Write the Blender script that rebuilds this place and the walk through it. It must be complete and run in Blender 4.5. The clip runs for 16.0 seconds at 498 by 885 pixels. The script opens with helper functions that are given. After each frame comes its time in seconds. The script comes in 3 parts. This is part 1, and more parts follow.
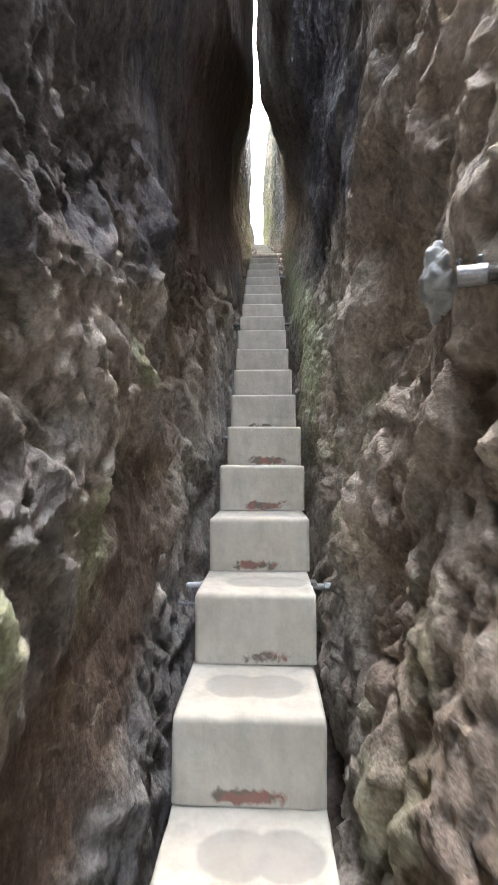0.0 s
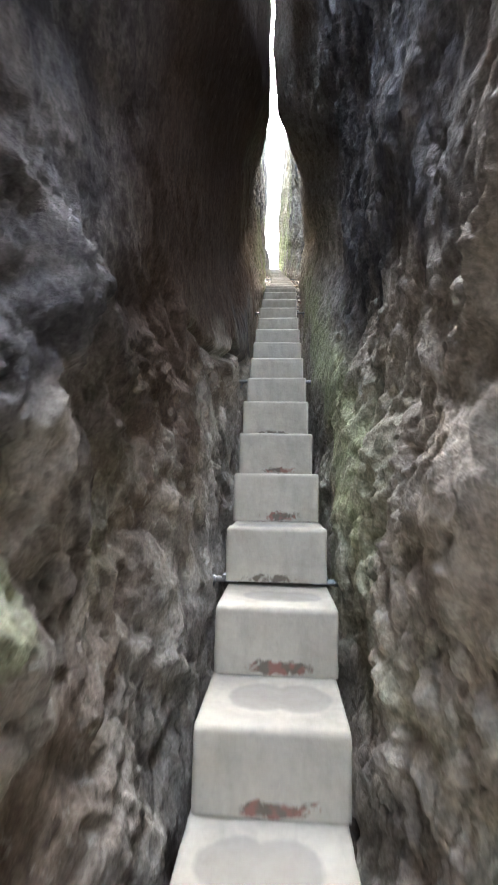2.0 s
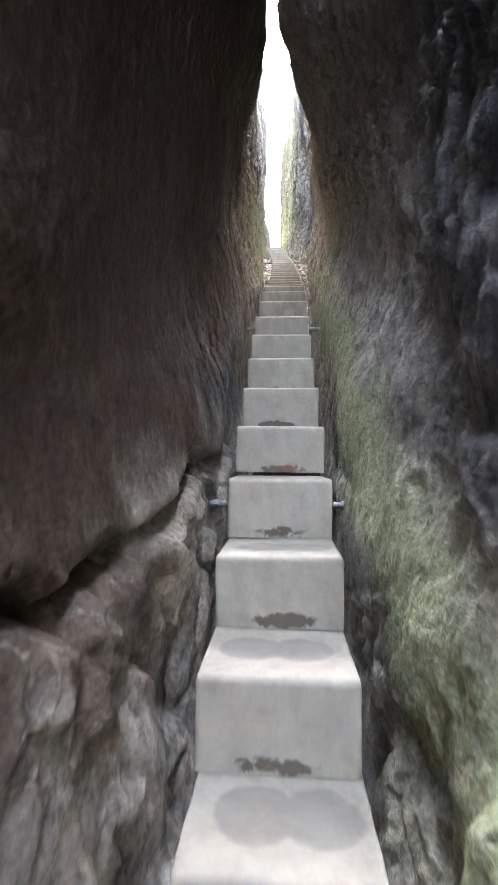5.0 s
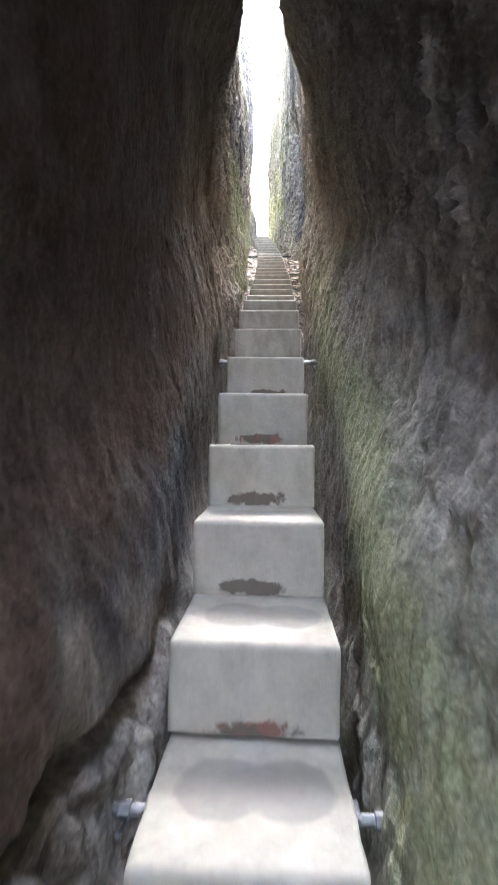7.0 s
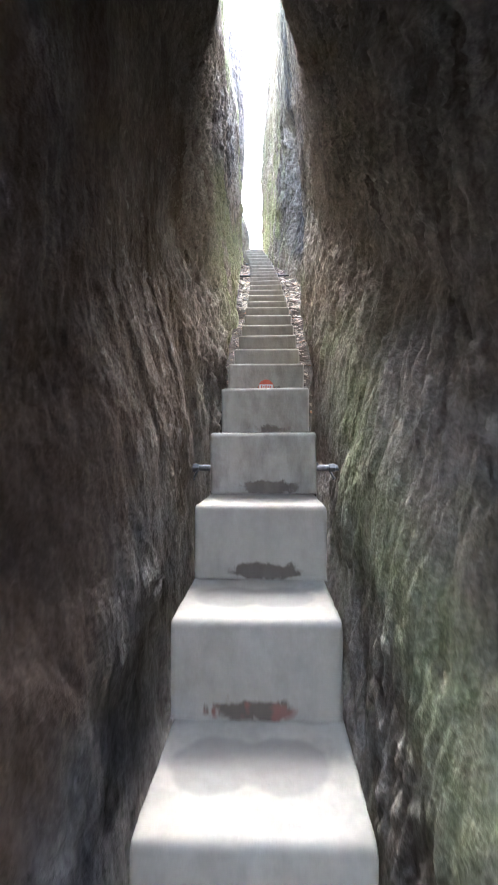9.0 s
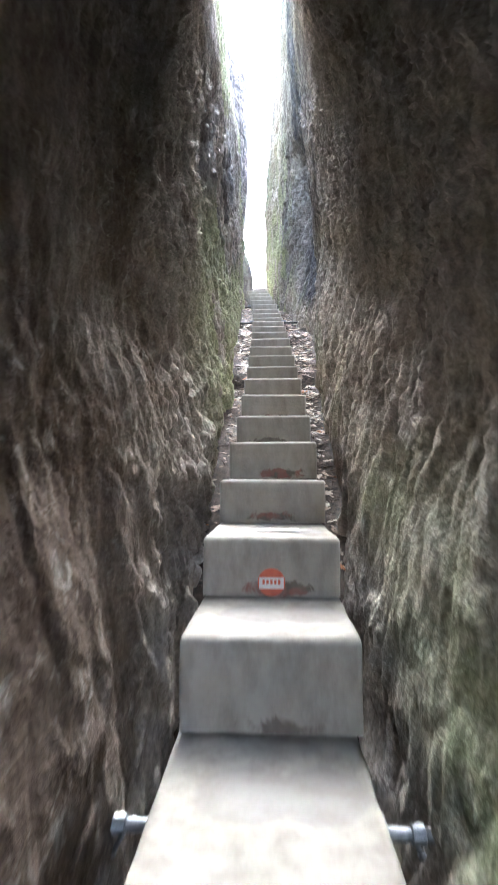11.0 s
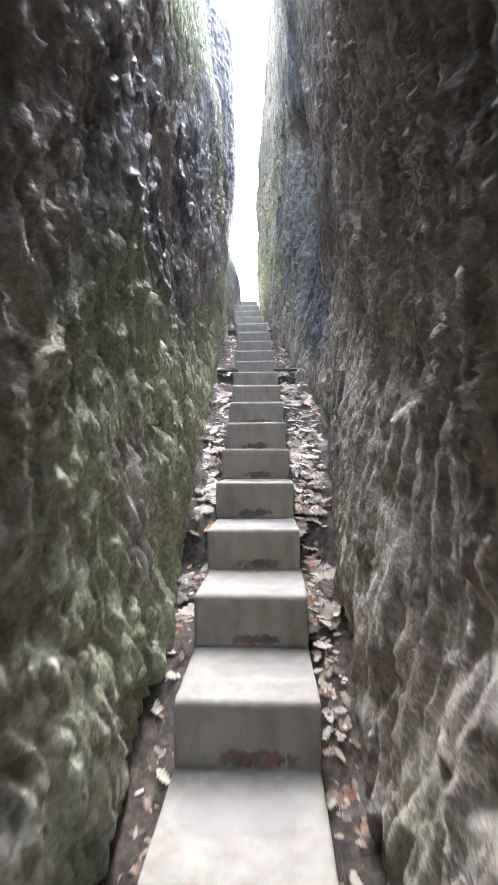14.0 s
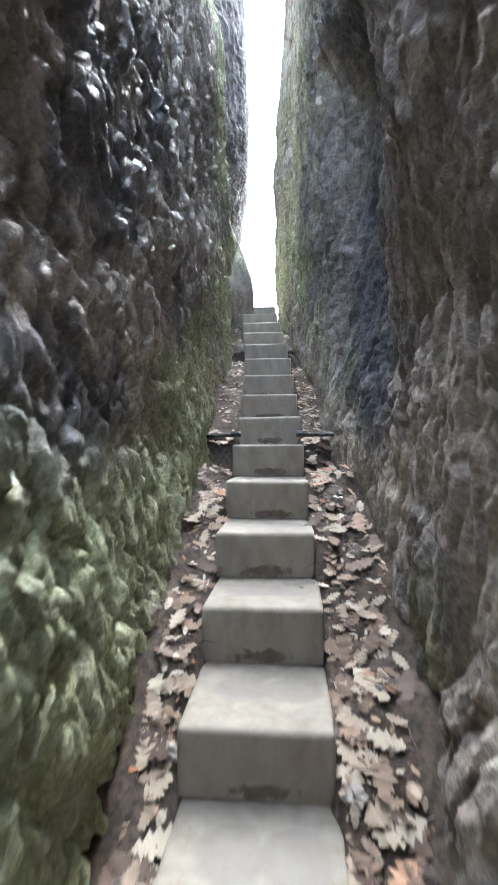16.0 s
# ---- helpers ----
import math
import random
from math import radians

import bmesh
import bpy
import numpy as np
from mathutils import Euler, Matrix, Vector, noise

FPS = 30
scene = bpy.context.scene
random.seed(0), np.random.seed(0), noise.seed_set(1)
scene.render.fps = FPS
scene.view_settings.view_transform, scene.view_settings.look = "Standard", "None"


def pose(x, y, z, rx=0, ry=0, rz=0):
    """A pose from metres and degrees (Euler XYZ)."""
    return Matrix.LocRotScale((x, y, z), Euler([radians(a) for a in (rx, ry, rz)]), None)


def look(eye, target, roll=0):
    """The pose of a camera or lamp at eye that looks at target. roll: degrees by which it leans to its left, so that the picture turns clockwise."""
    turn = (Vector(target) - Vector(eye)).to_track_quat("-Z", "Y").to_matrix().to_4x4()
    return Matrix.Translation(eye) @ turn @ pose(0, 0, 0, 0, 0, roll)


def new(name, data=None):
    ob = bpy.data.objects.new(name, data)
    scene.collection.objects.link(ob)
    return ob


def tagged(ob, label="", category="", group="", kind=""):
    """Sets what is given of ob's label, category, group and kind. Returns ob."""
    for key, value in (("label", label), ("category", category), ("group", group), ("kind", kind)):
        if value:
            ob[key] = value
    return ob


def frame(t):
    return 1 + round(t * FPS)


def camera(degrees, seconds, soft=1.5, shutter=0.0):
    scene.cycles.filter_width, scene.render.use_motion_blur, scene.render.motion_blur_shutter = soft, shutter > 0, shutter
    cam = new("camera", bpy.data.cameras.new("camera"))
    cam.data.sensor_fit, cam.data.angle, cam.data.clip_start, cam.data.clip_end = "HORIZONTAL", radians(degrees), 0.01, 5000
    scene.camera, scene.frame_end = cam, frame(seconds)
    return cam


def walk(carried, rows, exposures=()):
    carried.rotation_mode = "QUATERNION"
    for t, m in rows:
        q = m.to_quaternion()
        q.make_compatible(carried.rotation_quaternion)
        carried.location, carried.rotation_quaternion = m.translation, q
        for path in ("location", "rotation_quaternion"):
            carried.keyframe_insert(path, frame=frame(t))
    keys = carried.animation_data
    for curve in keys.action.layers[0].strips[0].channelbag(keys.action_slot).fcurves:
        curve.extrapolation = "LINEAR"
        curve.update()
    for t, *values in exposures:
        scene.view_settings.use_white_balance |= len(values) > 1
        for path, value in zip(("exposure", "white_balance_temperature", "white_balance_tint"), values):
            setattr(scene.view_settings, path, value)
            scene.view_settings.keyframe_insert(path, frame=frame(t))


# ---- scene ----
cam = camera(54.0, 16.0, soft=1.3, shutter=0.4)
# seconds, x, y, z in metres, yaw, pitch, lean to the right in degrees
PATH = [
    (0.0, 0.044, 0.004, 1.248, 2.21, 3.09, -0.16),
    (0.5, 0.031, 0.206, 1.351, 2.58, 2.05, 0.98),
    (1.0, 0.020, 0.439, 1.485, 3.02, 2.04, -0.27),
    (1.5, 0.031, 0.686, 1.650, 3.40, 3.20, -0.89),
    (2.0, 0.032, 0.964, 1.828, 3.78, 5.21, -1.06),
    (2.5, 0.057, 1.247, 1.986, 4.35, 4.87, -0.40),
    (3.0, 0.026, 1.510, 2.173, 4.05, 4.29, -1.09),
    (3.5, 0.050, 1.814, 2.354, 4.05, 3.87, -0.10),
    (4.0, 0.027, 2.087, 2.498, 3.82, 2.94, 0.70),
    (4.5, 0.024, 2.364, 2.655, 3.22, 2.43, -0.20),
    (5.0, 0.008, 2.609, 2.810, 4.07, 2.07, -0.55),
    (7.5, 0.027, 3.885, 3.533, 2.21, 0.15, -0.46),
    (8.0, 0.008, 4.135, 3.689, 2.11, 0.06, -0.02),
    (10.3, 0.025, 5.255, 4.331, 2.89, 3.02, 0.17),
    (10.5, 0.021, 5.368, 4.391, 3.11, 3.34, 0.13),
    (11.0, 0.007, 5.664, 4.563, 2.79, 4.12, -0.04),
    (11.5, 0.009, 5.928, 4.764, 2.15, 3.96, -0.87),
    (12.0, -0.011, 6.167, 4.924, 2.02, 3.87, -1.09),
    (12.5, 0.075, 6.445, 5.115, 3.20, 3.97, 1.23),
    (13.0, 0.037, 6.705, 5.270, 3.33, 3.05, 0.67),
    (13.5, 0.061, 6.974, 5.460, 2.68, 2.77, -0.22),
    (14.0, 0.075, 7.210, 5.653, 2.50, 2.05, 0.22),
    (14.5, 0.086, 7.630, 5.782, 4.10, 1.23, 0.50),
    (15.0, 0.069, 7.999, 6.010, 4.23, 0.69, 1.17),
    (15.5, 0.090, 8.403, 6.209, 4.70, 0.59, 0.94),
    (16.0, 0.083, 8.743, 6.374, 5.05, 0.68, 0.29),
]


def eye_pose(x, y, z, yaw, pitch, lean):
    return pose(x, y, z, 0, 0, yaw) @ pose(0, 0, 0, 90 + pitch) @ pose(0, 0, 0, 0, 0, -lean)


walk(cam, [(t, eye_pose(*row)) for t, *row in PATH],
     exposures=[(0.0, 5.85, 6350, 8), (2.0, 6.0, 6200, 6), (3.5, 6.3, 6150, 10), (8.0, 6.2, 5900, 10), (11.0, 6.0, 5550, 8), (13.5, 5.7, 5500, 11), (16.0, 5.1, 5600, 6)])
SKY = 0.12
# ---- world, sun, exposure ----
world = bpy.data.worlds.new("overcast_sky")
scene.world = world
world.use_nodes = True
wn = world.node_tree.nodes
sky = wn.new("ShaderNodeTexSky")
sky.sky_type = "NISHITA"
sky.sun_disc = False
sky.sun_elevation = radians(58)
sky.sun_rotation = radians(15)
sky.air_density, sky.dust_density, sky.ozone_density = 1.0, 4.0, 1.0
wn["Background"].inputs["Strength"].default_value = SKY
haze = wn.new("ShaderNodeHueSaturation")     # thin cloud takes most of the blue out
haze.inputs["Saturation"].default_value = 0.65
world.node_tree.links.new(sky.outputs["Color"], haze.inputs["Color"])
world.node_tree.links.new(haze.outputs["Color"], wn["Background"].inputs["Color"])
sun = new("sun", bpy.data.lights.new("sun", "SUN"))
sun.data.energy, sun.data.angle, sun.data.color = 0.14, radians(60), (1.0, 0.95, 0.88)
sun.matrix_world = look((-1.0, 10, 25), (0, 0, 0))


# ---- small numeric tools ----
def lattice(ix, iy, seed):
    """Repeatable random numbers in 0..1 on whole-number places."""
    n = (ix.astype(np.int64) * 374761393 + iy.astype(np.int64) * 668265263 + seed * 974634777) & 0xFFFFFFFF
    n = ((n ^ (n >> 13)) * 1274126177) & 0xFFFFFFFF
    n = ((n ^ (n >> 16)) * 2246822519) & 0xFFFFFFFF
    return ((n ^ (n >> 15)) & 0xFFFFFF) / float(0xFFFFFF)


def soft_noise(u, v, seed):
    """Smooth value noise, -1..1."""
    iu, iv = np.floor(u), np.floor(v)
    fu, fv = u - iu, v - iv
    fu, fv = fu * fu * fu * (fu * (fu * 6 - 15) + 10), fv * fv * fv * (fv * (fv * 6 - 15) + 10)
    a, b = lattice(iu, iv, seed), lattice(iu + 1, iv, seed)
    c, d = lattice(iu, iv + 1, seed), lattice(iu + 1, iv + 1, seed)
    return 2 * (a * (1 - fu) * (1 - fv) + b * fu * (1 - fv) + c * (1 - fu) * fv + d * fu * fv) - 1


def layers(u, v, seed, octaves, gain=0.5):
    total, size = 0 * u, 1.0
    for k in range(octaves):
        total = total + size * soft_noise(u * 2 ** k + 17.3 * k, v * 2 ** k - 9.1 * k, seed + k)
        size *= gain
    return total


def cells(u, v, seed):
    """Distances to the nearest and second nearest of scattered points, and a number of the nearest's own."""
    iu, iv = np.floor(u), np.floor(v)
    near, second, own = np.full(u.shape, 9.0), np.full(u.shape, 9.0), np.zeros(u.shape)
    for a in (-1, 0, 1):
        for b in (-1, 0, 1):
            px, py = iu + a + lattice(iu + a, iv + b, seed), iv + b + lattice(iu + a, iv + b, seed + 5)
            d = np.hypot(u - px, v - py)
            own = np.where(d < near, lattice(iu + a, iv + b, seed + 9), own)
            second = np.minimum(second, np.maximum(near, d))
            near = np.minimum(near, d)
    return near, second, own


def ridged(u, v, seed, octaves, gain=0.55):
    """Sharp-crested noise, about 0..1, whose small crests grow on the large ones."""
    total, size, weight, whole = 0 * u, 1.0, 1.0, 0.0
    for k in range(octaves):
        n = (1 - np.abs(soft_noise(u * 2.03 ** k + 7.7 * k, v * 2.03 ** k - 3.3 * k, seed + k))) ** 2
        total, whole = total + size * n * weight, whole + size
        weight, size = np.clip(n * 1.6, 0.25, 1), size * gain
    return total / whole


def step01(a, b, x):
    t = np.clip((x - a) / (b - a), 0, 1)
    return t * t * (3 - 2 * t)


def smooth_table(rows, ys, hs, y, h):
    """A value from a coarse table, glided along both axes."""
    rows = np.array(rows, float)

    def weights(knots, q):
        k = np.clip(np.searchsorted(knots, q) - 1, 0, len(knots) - 2)
        t = np.clip((q - knots[k]) / (knots[k + 1] - knots[k]), 0, 1)
        return k, t * t * (3 - 2 * t) * 0.5 + t * 0.5
    ky, ty = weights(np.array(ys, float), y)
    kh, th = weights(np.array(hs, float), h)
    return ((rows[ky, kh] * (1 - th) + rows[ky, kh + 1] * th) * (1 - ty)
            + (rows[ky + 1, kh] * (1 - th) + rows[ky + 1, kh + 1] * th) * ty)


# ---- making objects ----
def link_mesh(name, bm, material, parent=None, label="", smooth=False):
    me = bpy.data.meshes.new(name)
    bm.normal_update()
    bm.to_mesh(me)
    bm.free()
    if smooth:
        me.shade_smooth()
    me.materials.append(material)
    ob = new(name, me)
    if parent:
        ob.parent = parent
    if label:
        ob["label"] = label
    return ob


def part(name, bm, material, parent, label="", smooth=False):
    return link_mesh(name, bm, material, parent, label, smooth)


def thing(name, m, label, category, group="", kind=""):
    ob = new(name)
    ob.matrix_basis = m
    ob.empty_display_size = 0.1
    return tagged(ob, label, category, group, kind)


def bevel(bm, w, seg=2):
    bmesh.ops.bevel(bm, geom=list(bm.edges), offset=w, segments=seg, profile=0.6, affect="EDGES", clamp_overlap=True)


def box(size, at=(0, 0, 0), w=0.003, turn=(0, 0, 0)):
    bm = bmesh.new()
    bmesh.ops.create_cube(bm, size=1)
    bmesh.ops.scale(bm, vec=size, verts=bm.verts)
    if w:
        bevel(bm, w)
    bmesh.ops.transform(bm, matrix=pose(*at, *turn), verts=bm.verts)
    return bm


def rod(radius, length, at=(0, 0, 0), turn=(0, 0, 0), sides=16, w=0.002):
    """A round or many-sided bar along x, its middle at the place given."""
    bm = bmesh.new()
    bmesh.ops.create_cone(bm, cap_ends=True, segments=sides, radius1=radius, radius2=radius, depth=length)
    if w:
        bevel(bm, w, 1)
    bmesh.ops.transform(bm, matrix=pose(*at, *turn) @ pose(0, 0, 0, 0, 90, 0), verts=bm.verts)
    return bm


def join(*parts):
    bm = bmesh.new()
    for p in parts:
        me = bpy.data.meshes.new("piece")
        p.to_mesh(me)
        p.free()
        bm.from_mesh(me)
        bpy.data.meshes.remove(me)
    return bm


# ---- materials ----
def material(name, rough=0.8, metal=0.0):
    m = bpy.data.materials.new(name)
    m.use_nodes = True
    b = m.node_tree.nodes["Principled BSDF"]
    b.inputs["Roughness"].default_value, b.inputs["Metallic"].default_value = rough, metal
    return m, m.node_tree, b


class Nodes:
    """Short forms for building node trees."""

    def __init__(self, tree):
        self.tree = tree

    def add(self, kind, inputs=None, **settings):
        n = self.tree.nodes.new(kind)
        for key, value in settings.items():
            setattr(n, key, value)
        for key, value in (inputs or {}).items():
            self.set(n.inputs[key], value)
        return n

    def set(self, socket, value):
        if isinstance(value, bpy.types.NodeSocket):
            self.tree.links.new(value, socket)
        else:
            socket.default_value = value

    def noise(self, vector, scale, detail=4, rough=0.55, warp=0.0):
        return self.add("ShaderNodeTexNoise", {"Vector": vector, "Scale": scale, "Detail": detail, "Roughness": rough,
                                               "Distortion": warp}).outputs["Fac"]

    def ramp(self, fac, *stops):
        n = self.add("ShaderNodeValToRGB", {"Fac": fac})
        e = n.color_ramp.elements
        while len(e) < len(stops):
            e.new(0.5)
        for k, (place, colour) in enumerate(stops):
            e[k].position = place
            e[k].color = (*colour, 1) if isinstance(colour, tuple) else (colour, colour, colour, 1)
        return n.outputs["Color"]

    def mix(self, fac, a, b, how="MIX"):
        n = self.add("ShaderNodeMix", data_type="RGBA", blend_type=how)
        for key, value in ((0, fac), (6, a), (7, b)):
            if isinstance(value, tuple):
                value = (*value, 1)
            self.set(n.inputs[key], value)
        return n.outputs[2]

    def math(self, op, a, b=0.0, clamp=False):
        n = self.add("ShaderNodeMath", operation=op, use_clamp=clamp)
        self.set(n.inputs[0], a)
        self.set(n.inputs[1], b)
        return n.outputs[0]

    def bump(self, height, strength, distance, normal=None):
        n = self.add("ShaderNodeBump", {"Height": height, "Strength": strength, "Distance": distance})
        if normal:
            self.set(n.inputs["Normal"], normal)
        return n.outputs["Normal"]

    def place(self, kind="Object"):
        return self.add("ShaderNodeTexCoord").outputs[kind]

    def stretched(self, vector, scale):
        return self.add("ShaderNodeMapping", {"Vector": vector, "Scale": scale}).outputs["Vector"]

    def field(self, name):
        return self.add("ShaderNodeAttribute", attribute_name=name).outputs["Fac"]


def rock_material():
    m, tree, b = material("sandstone", 0.85)
    n = Nodes(tree)
    p = n.place()
    big = n.noise(p, 1.6, 5, 0.6)
    mid = n.noise(n.stretched(p, (1, 1, 0.55)), 9, 6, 0.62, 0.12)
    fine = n.noise(p, 70, 4, 0.65)
    grain = n.noise(p, 420, 2, 0.6)
    c = n.ramp(mid, (0.25, (0.20, 0.170, 0.142)), (0.45, (0.37, 0.328, 0.28)), (0.6, (0.49, 0.445, 0.385)), (0.78, (0.60, 0.56, 0.50)))
    c = n.mix(n.ramp(big, (0.5, 0.0), (0.72, 0.55)), c, (0.40, 0.335, 0.275))
    # sandy ochre rock, brightened where warm light falls on the east wall
    c = n.mix(n.math("MULTIPLY", n.field("ochre_light"), n.ramp(big, (0.3, 0.3), (0.6, 0.85))), c, n.mix(mid, (0.38, 0.31, 0.24), (0.66, 0.57, 0.465)))
    streak = n.noise(n.stretched(p, (1, 1, 0.16)), 6, 5, 0.6, 0.1)
    c = n.mix(n.math("MULTIPLY", n.ramp(streak, (0.5, 0.0), (0.68, 1.0)), 0.45), c, (0.10, 0.085, 0.08))
    # blue-grey crust, which also carries the overhangs' shade as colour
    crust_shade = n.math("MULTIPLY", n.field("crust_shade"), n.ramp(n.noise(p, 5, 5, 0.65), (0.25, 0.55), (0.55, 1.0)))
    c = n.mix(crust_shade, c, n.mix(mid, (0.040, 0.040, 0.046), (0.155, 0.157, 0.175)))
    # brown loamy rock, and shade painted in the same brown on the east wall
    c = n.mix(n.math("MULTIPLY", n.field("loam_shade"), 0.85), c, n.mix(mid, (0.064, 0.040, 0.028), (0.165, 0.110, 0.076)))
    pale = n.math("MULTIPLY", n.ramp(n.noise(p, 14, 6, 0.7, 0.8), (0.56, 0.0), (0.68, 1.0)), n.math("SUBTRACT", 0.55, crust_shade, True))
    c = n.mix(pale, c, (0.60, 0.575, 0.50))
    algae = n.math("MULTIPLY", n.field("algae"), n.ramp(n.noise(p, 11, 6, 0.7, 0.5), (0.3, 0.5), (0.58, 1.0)))
    c = n.mix(algae, c, n.mix(fine, (0.26, 0.275, 0.14), (0.50, 0.525, 0.34)))
    c = n.mix(0.35, c, n.ramp(fine, (0.3, 0.15), (0.7, 0.95)), "OVERLAY")
    c = n.mix(0.40, c, n.ramp(n.noise(n.stretched(p, (1, 1, 0.5)), 32, 5, 0.7, 0.25), (0.34, 0.15), (0.62, 0.80)), "OVERLAY")
    n.set(b.inputs["Base Color"], c)
    wet = n.math("MULTIPLY", n.field("wet"), n.ramp(n.noise(n.stretched(p, (1, 1, 0.3)), 16, 4, 0.6), (0.3, 0.1), (0.55, 1.0)))
    n.set(b.inputs["Roughness"], n.math("SUBTRACT", 0.92, n.math("MULTIPLY", wet, 0.58)))
    n.set(b.inputs["Specular IOR Level"], n.math("ADD", 0.18, n.math("MULTIPLY", wet, 0.5)))
    relief = n.bump(mid, 0.4, 0.02)
    relief = n.bump(n.noise(n.stretched(p, (1, 1, 0.7)), 26, 6, 0.72, 0.2), 0.6, 0.014, relief)
    relief = n.bump(fine, 0.8, 0.009, relief)
    relief = n.bump(grain, 0.35, 0.0015, relief)
    n.set(b.inputs["Normal"], relief)
    return m


def concrete_material():
    m, tree, b = material("pale_concrete", 0.75)
    n = Nodes(tree)
    p = n.place()
    sep = n.add("ShaderNodeSeparateXYZ", {"Vector": p}).outputs
    rnd = n.add("ShaderNodeObjectInfo").outputs["Random"]
    q = n.add("ShaderNodeVectorMath", {0: p, 1: n.add("ShaderNodeCombineXYZ", {"X": n.math("MULTIPLY", rnd, 37.0), "Y": n.math("MULTIPLY", rnd, 11.0), "Z": 0.0}).outputs[0]}, operation="ADD").outputs[0]
    blot = n.noise(q, 5, 5, 0.6, 0.4)
    fine = n.noise(q, 60, 4, 0.65)
    grain = n.noise(q, 300, 2, 0.6)
    c = n.ramp(blot, (0.25, (0.45, 0.408, 0.33)), (0.5, (0.54, 0.50, 0.41)), (0.75, (0.60, 0.563, 0.475)))
    c = n.mix(0.10, c, n.ramp(fine, (0.3, 0.25), (0.7, 0.8)), "OVERLAY")
    c = n.mix(n.math("MULTIPLY", rnd, 0.18), c, (0.42, 0.39, 0.34))
    c = n.mix(n.math("MULTIPLY", n.field("old"), 0.8), c, n.mix(blot, (0.24, 0.208, 0.16), (0.37, 0.33, 0.265)))
    # grime in the joint at the riser's foot, rubbed through to old red paint
    foot = n.math("MULTIPLY", n.ramp(n.math("ADD", n.field("foot"), n.math("MULTIPLY", n.math("SUBTRACT", n.noise(q, 26, 5, 0.62, 0.8), 0.5), 1.6)), (0.48, 0.0), (0.72, 1.0)), 0.85)
    red = n.math("MULTIPLY", n.ramp(n.noise(q, 21, 2, 0.5), (0.47, 0.0), (0.55, 1.0)), n.field("old_paint"))
    c = n.mix(foot, c, n.mix(red, (0.10, 0.072, 0.052), (0.24, 0.075, 0.055)))
    worn = n.ramp(n.math("ADD", n.field("worn"), n.math("MULTIPLY", n.math("SUBTRACT", n.noise(q, 13, 4, 0.6), 0.5), 0.35)), (0.36, 0.0), (0.52, 1.0))
    c = n.mix(n.math("MULTIPLY", worn, 0.75), c, n.mix(n.math("MULTIPLY", n.field("old"), 0.7), n.mix(blot, (0.28, 0.25, 0.21), (0.34, 0.312, 0.27)), (0.20, 0.178, 0.15)))
    dirt = n.math("MULTIPLY", n.field("dirt"), n.ramp(n.noise(n.stretched(q, (1, 1, 0.4)), 17, 5, 0.65), (0.42, 0.0), (0.68, 0.8)))
    c = n.mix(dirt, c, (0.22, 0.19, 0.15))
    n.set(b.inputs["Base Color"], c)
    n.set(b.inputs["Roughness"], n.math("SUBTRACT", 0.8, n.math("MULTIPLY", worn, 0.3)))
    relief = n.bump(n.noise(q, 34, 5, 0.6), 0.3, 0.006)
    relief = n.bump(grain, 0.2, 0.001, relief)
    n.set(b.inputs["Normal"], relief)
    return m


def plain_material(name, dark, light, rough, metal=0.0, scale=25.0, bump=0.002):
    m, tree, b = material(name, rough, metal)
    n = Nodes(tree)
    p = n.place()
    f = n.noise(p, scale, 5, 0.62, 0.3)
    n.set(b.inputs["Base Color"], n.mix(n.ramp(f, (0.35, 0.0), (0.65, 1.0)), dark, light))
    n.set(b.inputs["Roughness"], n.math("ADD", rough - 0.12, n.math("MULTIPLY", f, 0.24)))
    n.set(b.inputs["Normal"], n.bump(n.noise(p, scale * 6, 3, 0.6), 0.4, bump))
    return m


def leaf_material(name, island):
    m, tree, b = material(name, 0.6)
    n = Nodes(tree)
    p = n.place()
    f = n.add("ShaderNodeNewGeometry").outputs["Random Per Island"] if island else n.add("ShaderNodeObjectInfo").outputs["Random"]
    c = n.ramp(f, (0.0, (0.07, 0.045, 0.03)), (0.25, (0.19, 0.125, 0.08)), (0.48, (0.30, 0.215, 0.145)), (0.68, (0.40, 0.325, 0.225)), (0.88, (0.50, 0.435, 0.325)), (0.97, (0.36, 0.15, 0.055)))
    c = n.mix(0.5, c, n.ramp(n.noise(p, 60, 4, 0.6), (0.3, 0.2), (0.7, 0.8)), "OVERLAY")
    n.set(b.inputs["Base Color"], c)
    n.set(b.inputs["Normal"], n.bump(n.noise(p, 200, 3, 0.6), 0.4, 0.001))
    return m


ROCK = rock_material()
CONCRETE = concrete_material()
EARTH = plain_material("dark_earth", (0.035, 0.027, 0.02), (0.125, 0.095, 0.07), 0.95, scale=40, bump=0.01)
STEEL = plain_material("galvanised_steel", (0.22, 0.225, 0.23), (0.42, 0.425, 0.43), 0.5, 0.85, 45)
RUSTED = plain_material("weathered_steel", (0.07, 0.065, 0.06), (0.20, 0.19, 0.18), 0.6, 0.7, 45)
MORTAR = plain_material("pale_mortar", (0.42, 0.44, 0.44), (0.66, 0.68, 0.68), 0.85, scale=30)
LEAF = leaf_material("dry_oak_leaf", False)
LITTER = leaf_material("leaf_litter", True)
RED = plain_material("faded_red_print", (0.55, 0.10, 0.05), (0.66, 0.17, 0.09), 0.5)
PAPER = plain_material("white_print", (0.70, 0.68, 0.64), (0.80, 0.79, 0.76), 0.55)
STONE = plain_material("pale_stone", (0.24, 0.21, 0.17), (0.48, 0.45, 0.40), 0.85, scale=18, bump=0.006)
